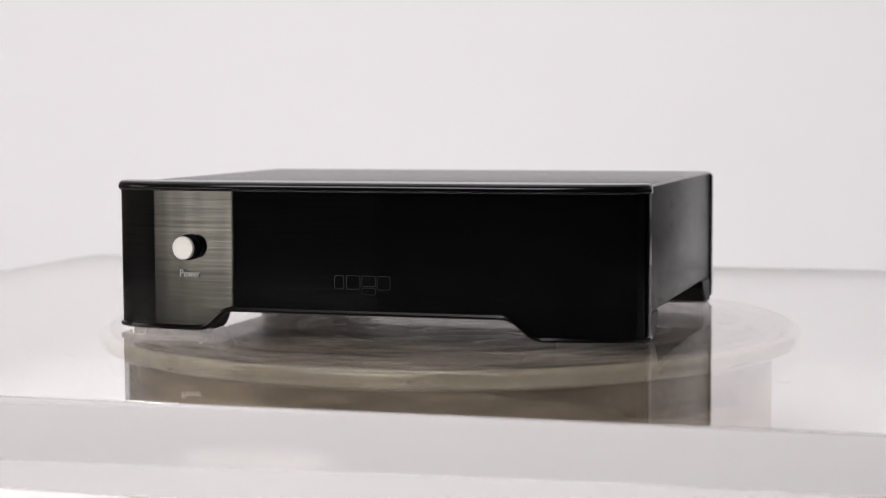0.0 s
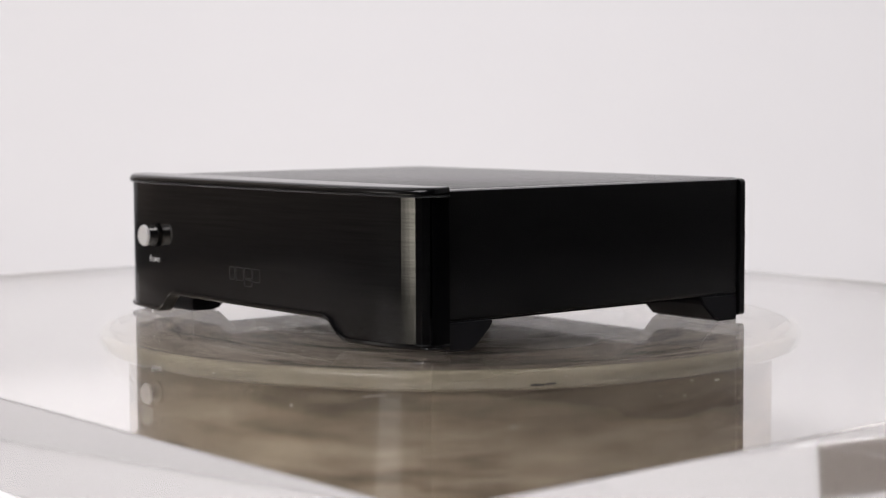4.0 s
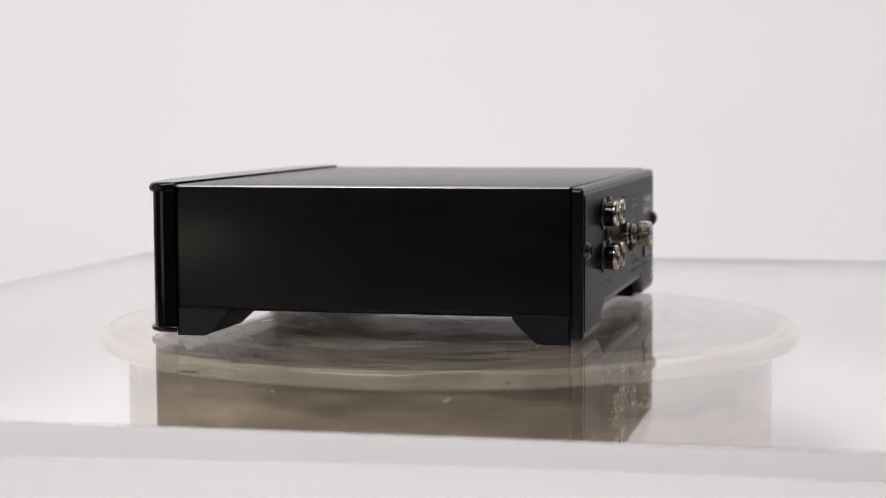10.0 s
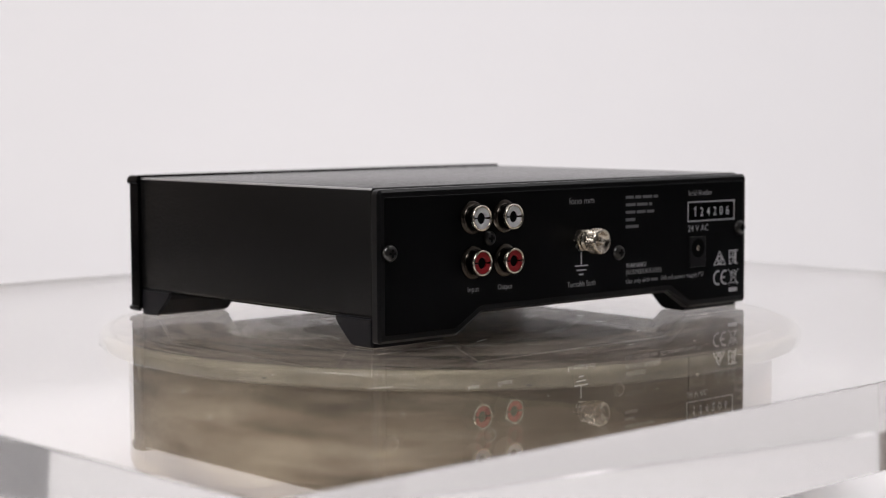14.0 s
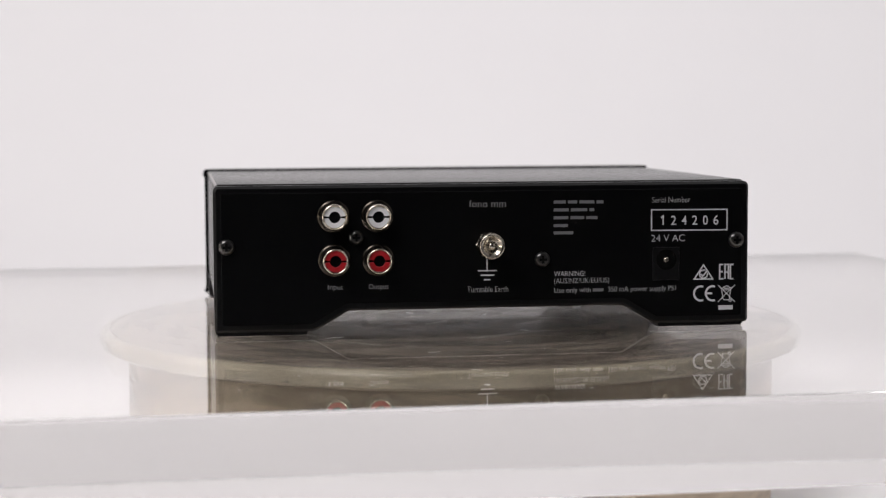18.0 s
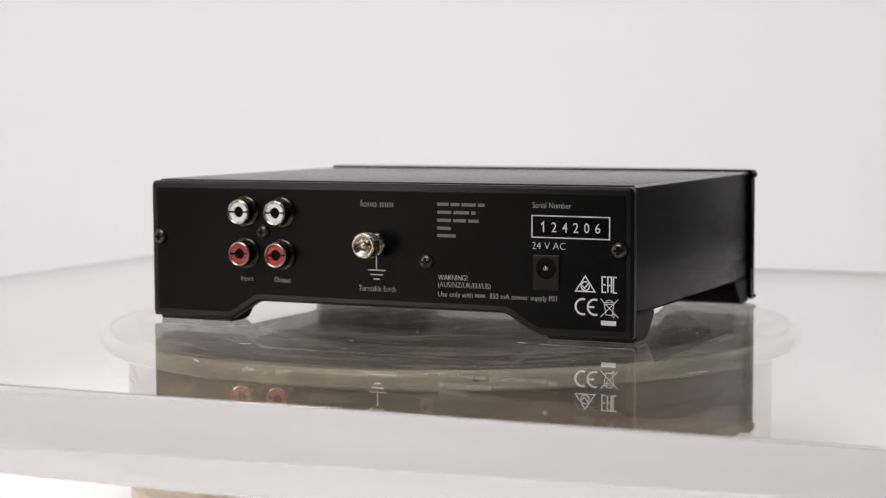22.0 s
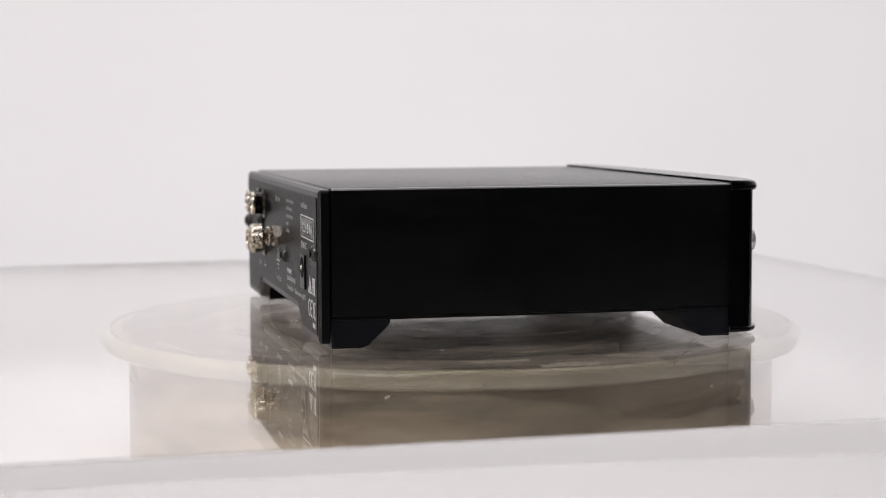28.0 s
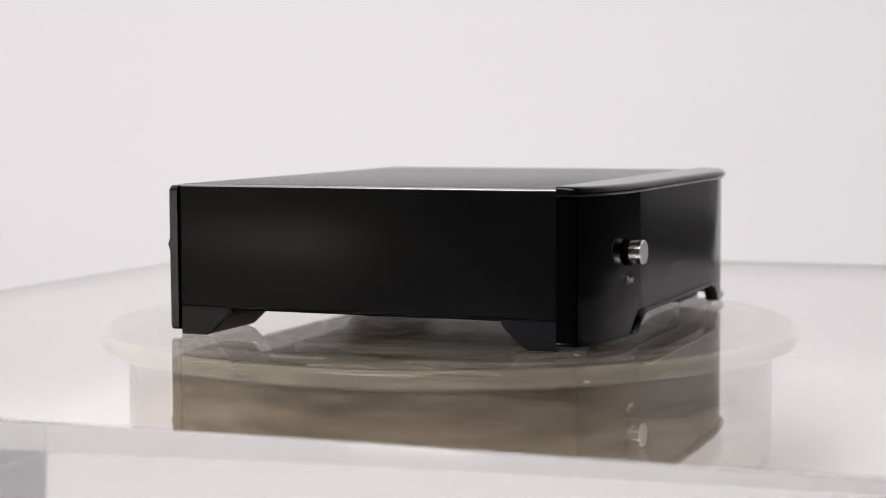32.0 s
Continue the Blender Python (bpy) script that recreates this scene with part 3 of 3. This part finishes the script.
def earth_post(thing, x, z):
    y = REAR_FACE
    # hexagon nut, waisted stem and knurled cap
    nut = lathe([(0.0, -0.0005), (0.0041, -0.0005), (0.0041, 0.0018), (0.0035, 0.0022), (0.0, 0.0022)], 6, None, (x, y, z))
    post = part("earth_terminal", nut, nickel, thing, "nickel earth terminal with knurled cap")
    part("terminal_stem", lathe([(0.0, 0.002), (0.0034, 0.002), (0.0036, 0.0034), (0.0032, 0.0040), (0.0022, 0.0045), (0.0024, 0.0050), (0.0040, 0.0056), (0.0, 0.0056)], 28, None, (x, y, z)), nickel, post, "", True)
    # dished face with a round boss in it
    bm = lathe([(0.0, 0.0054), (0.0040, 0.0054), (0.0043, 0.0058), (0.0043, 0.0093), (0.00422, 0.0097), (0.00400, 0.01000), (0.0037, 0.01012), (0.0034, 0.01005), (0.0030, 0.0098), (0.0024, 0.0092), (0.0019, 0.0089), (0.0, 0.0088)], 40, None, (x, y, z))
    part("terminal_cap", bm, nickel, post, "", True)
    # knurl: small raised diamonds
    bm = bmesh.new()
    for j in range(6):
        for i in range(22):
            a = 2 * math.pi * (i + 0.5 * (j % 2)) / 22
            d = 0.0061 + j * 0.00062
            c = Vector((math.cos(a), 0, math.sin(a)))
            t = Vector((-math.sin(a), 0, math.cos(a)))
            o = Vector((x, y + d, z)) + c * 0.00428
            ring = [bm.verts.new(o + q) for q in (t * 0.00058, Vector((0, 0.00062, 0)), t * -0.00058, Vector((0, -0.00062, 0)))]
            tip = bm.verts.new(o + c * 0.00022)
            for k in range(4):
                bm.faces.new((ring[k], ring[(k + 1) % 4], tip))
            bm.faces.new(ring[::-1])
    part("knurling", bm, nickel, post)
    part("terminal_pin", lathe([(0.0, 0.0085), (0.0014, 0.0085), (0.0014, 0.0094), (0.0012, 0.0098), (0.0008, 0.0101), (0.0, 0.0102)], 20, None, (x, y, z)), nickel, post, "", True)


def power_jack(thing, x, z):
    y = REAR_FACE
    w, h = 0.0046, 0.0056
    bm = box(x - w, x + w, y - 0.001, y + 0.0006, z - h, z + h, 0.0003)
    jack = part("power_jack", bm, jack_black, thing, "square black power inlet")
    # flat black disc on the face paints the dark inside of the inlet
    part("jack_hole", lathe([(0.0, 0.0003), (0.0035, 0.0003), (0.0035, 0.00072), (0.0, 0.00072)], 28, None, (x, y, z + 0.0014)), hole_black, jack)
    part("jack_pin", lathe([(0.0, 0.0003), (0.0009, 0.0003), (0.0009, 0.0008), (0.0006, 0.0011), (0.0, 0.0011)], 16, None, (x, y, z + 0.0014)), nickel, jack, "bright metal pin", True)


def foot(thing, sx, front):
    """A wedge-shaped foot under the case; sx: its side, front: at the front or the rear."""
    y_end = SEAM - 0.0002 if front else 0.0685
    d = 1 if front else -1
    prof = [(y_end, 0.0094), (y_end, 0.0), (y_end + d * 0.0092, 0.0), (y_end + d * 0.0115, 0.0008), (y_end + d * 0.0176, 0.0064), (y_end + d * 0.0187, 0.0080), (y_end + d * 0.0186, 0.0094)]
    bm = bmesh.new()
    xs = (sx * 0.0902, sx * 0.060)
    a = [bm.verts.new((xs[0], y, z)) for y, z in prof]
    b = [bm.verts.new((xs[1], y, z)) for y, z in prof]
    bm.faces.new(a)
    bm.faces.new(b[::-1])
    for i in range(len(prof)):
        j = (i + 1) % len(prof)
        bm.faces.new((a[i], b[i], b[j], a[j]))
    bmesh.ops.bevel(bm, geom=[e for e in bm.edges if e.verts[0].co.x * sx > 0.09 and e.verts[1].co.x * sx > 0.09], offset=0.0006, segments=2, affect="EDGES")
    part("foot", bm, rubber_black, thing)


def front_details(thing, panel):
    # power button in its dark collar
    x, z, y = -0.0616, 0.0291, -0.0785
    button = part("power_button", lathe([(0.0, 0.003), (0.0039, 0.003), (0.0039, -0.0040), (0.0, -0.0040)], 36, None, (x, y, z)), chrome, thing, "round polished metal push button", True)
    part("button_cap", lathe([(0.0, -0.0039), (0.0039, -0.0039), (0.0039, -0.0043), (0.0036, -0.0048), (0.0, -0.0048)], 36, None, (x, y, z)), steel, button, "brushed aluminium cap", True)
    part("button_collar", lathe([(0.0, 0.002), (0.0043, 0.002), (0.0043, -0.0003), (0.0, -0.0003)], 36, None, (x, y, z)), hole_black, button)
    m = Matrix.Translation((x + 0.0003, y, 0.0204)) @ pose(0, 0, 0, 90, 0, 0)
    lettering("Power", 0.0071, 0.0025, m, print_silver, panel, thin=-0.010)
    # moulded maker's mark: plain outlined lozenges
    bm = bmesh.new()
    yf = -0.0786
    for k, w in enumerate((0.0034, 0.0049, 0.0049, 0.0046)):
        cx = (-0.0083, -0.0035, 0.0018, 0.0069)[k]
        for z0, z1 in (((0.0164, 0.0210),) if k != 2 else ((0.0174, 0.0210), (0.0147, 0.0171))):
            o = rounded([(cx - w / 2, z0), (cx + w / 2, z0), (cx + w / 2, z1), (cx - w / 2, z1)], [0.0009] * 4, 3)
            i = inset(o, 0.0002)
            vo = [[bm.verts.new((p[0], yf + d, p[1])) for p in ring] for ring in (o, i) for d in (0.0004, -0.0001)]
            n = len(o)
            for q in range(n):
                r = (q + 1) % n
                bm.faces.new((vo[1][q], vo[1][r], vo[3][r], vo[3][q]))
                bm.faces.new((vo[0][q], vo[0][r], vo[1][r], vo[1][q]))
                bm.faces.new((vo[2][q], vo[3][q], vo[3][r], vo[2][r]))
    part("moulded_mark", bm, logo_black, panel, "faint outlined moulded maker's mark")


def hifi_box():
    thing = empty("phono_preamplifier")
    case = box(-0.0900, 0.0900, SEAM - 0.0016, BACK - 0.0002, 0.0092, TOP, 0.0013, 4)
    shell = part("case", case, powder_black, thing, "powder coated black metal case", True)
    shell.data.materials.append(fold_highlight)
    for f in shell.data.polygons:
        # the upper long folds get a pale metal that paints in their highlight
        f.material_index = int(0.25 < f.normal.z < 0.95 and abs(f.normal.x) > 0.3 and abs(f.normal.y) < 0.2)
    # the set-back lower block is added, unseen, to stop light showing under the arch
    part("base_plate", box(-0.0885, 0.0885, SEAM, BACK - 0.001, 0.0086, 0.0093, 0, 2, box(-0.060, 0.060, -0.036, 0.042, 0.0052, 0.0088, 0.0008)), matt_black, thing, "matt black underside with an added block that shuts out light")
    panel = front_bezel(thing)
    rear_panel(thing)
    for sx in (-1, 1):
        for front in (True, False):
            foot(thing, sx, front)
    front_details(thing, panel)
    return tagged(thing, "small black phono preamplifier with gloss front and nickel sockets", "hi-fi unit")


def lamp_panel():
    """Upright light panel beside the turntable; it shows as a bright patch in the gloss."""
    thing = empty("light_panel")
    thing.matrix_world = pose(-0.4997, -0.3594, TABLE, 0, 0, 156.8)
    w, lo, hi = 0.1210, 0.046, 0.112
    part("lamp_foot", box(-0.05, 0.05, -0.012, 0.04, 0.0, 0.006, 0.002), lamp_shell, thing)
    part("lamp_post", lathe([(0.0, 0.004), (0.006, 0.004), (0.006, lo + 0.02), (0.0, lo + 0.02)], 20, None, (0, 0.014, 0), "z"), lamp_shell, thing, "", True)
    part("lamp_housing", box(-w - 0.004, w + 0.004, 0.004, 0.022, lo - 0.003, hi + 0.004, 0.003), lamp_shell, thing)
    part("lamp_diffuser", box(-w, w, 0.0, 0.006, lo, hi, 0.001), lamp_glow, thing, "glowing frosted diffuser")
    return tagged(thing, "slim upright light panel with glowing frosted diffuser", "light panel")


TURNTABLE, DISC = turntable()
PLATE = acrylic_plate()
UNIT = hifi_box()
lamp_panel()


def motions():
    """One slow turn, a little uneven: the disc, the plate and the unit go round together."""
    rate = -8.581
    slip = (-16.79, -16.44, -16.49, -17.01, -17.40, -17.63, -17.78, -17.56, -17.15, -16.80, -16.41, -16.25, -16.18, -16.21, -16.47, -16.81, -17.10)
    rows = [(2.0 * k, rate * 2.0 * k + a) for k, a in enumerate(slip)]
    walk(DISC, [(t, pose(0, 0, DISC_TOP - 0.0055 - TABLE, 0, 0, a)) for t, a in rows])
    walk(PLATE, [(t, pose(0, 0, 0, 0, 0, a + 1.25)) for t, a in rows])
    walk(UNIT, [(t, pose(0, 0, 0, 0, 0, a) @ pose(-0.0028, -0.0088, 0.0001)) for t, a in rows])


motions()
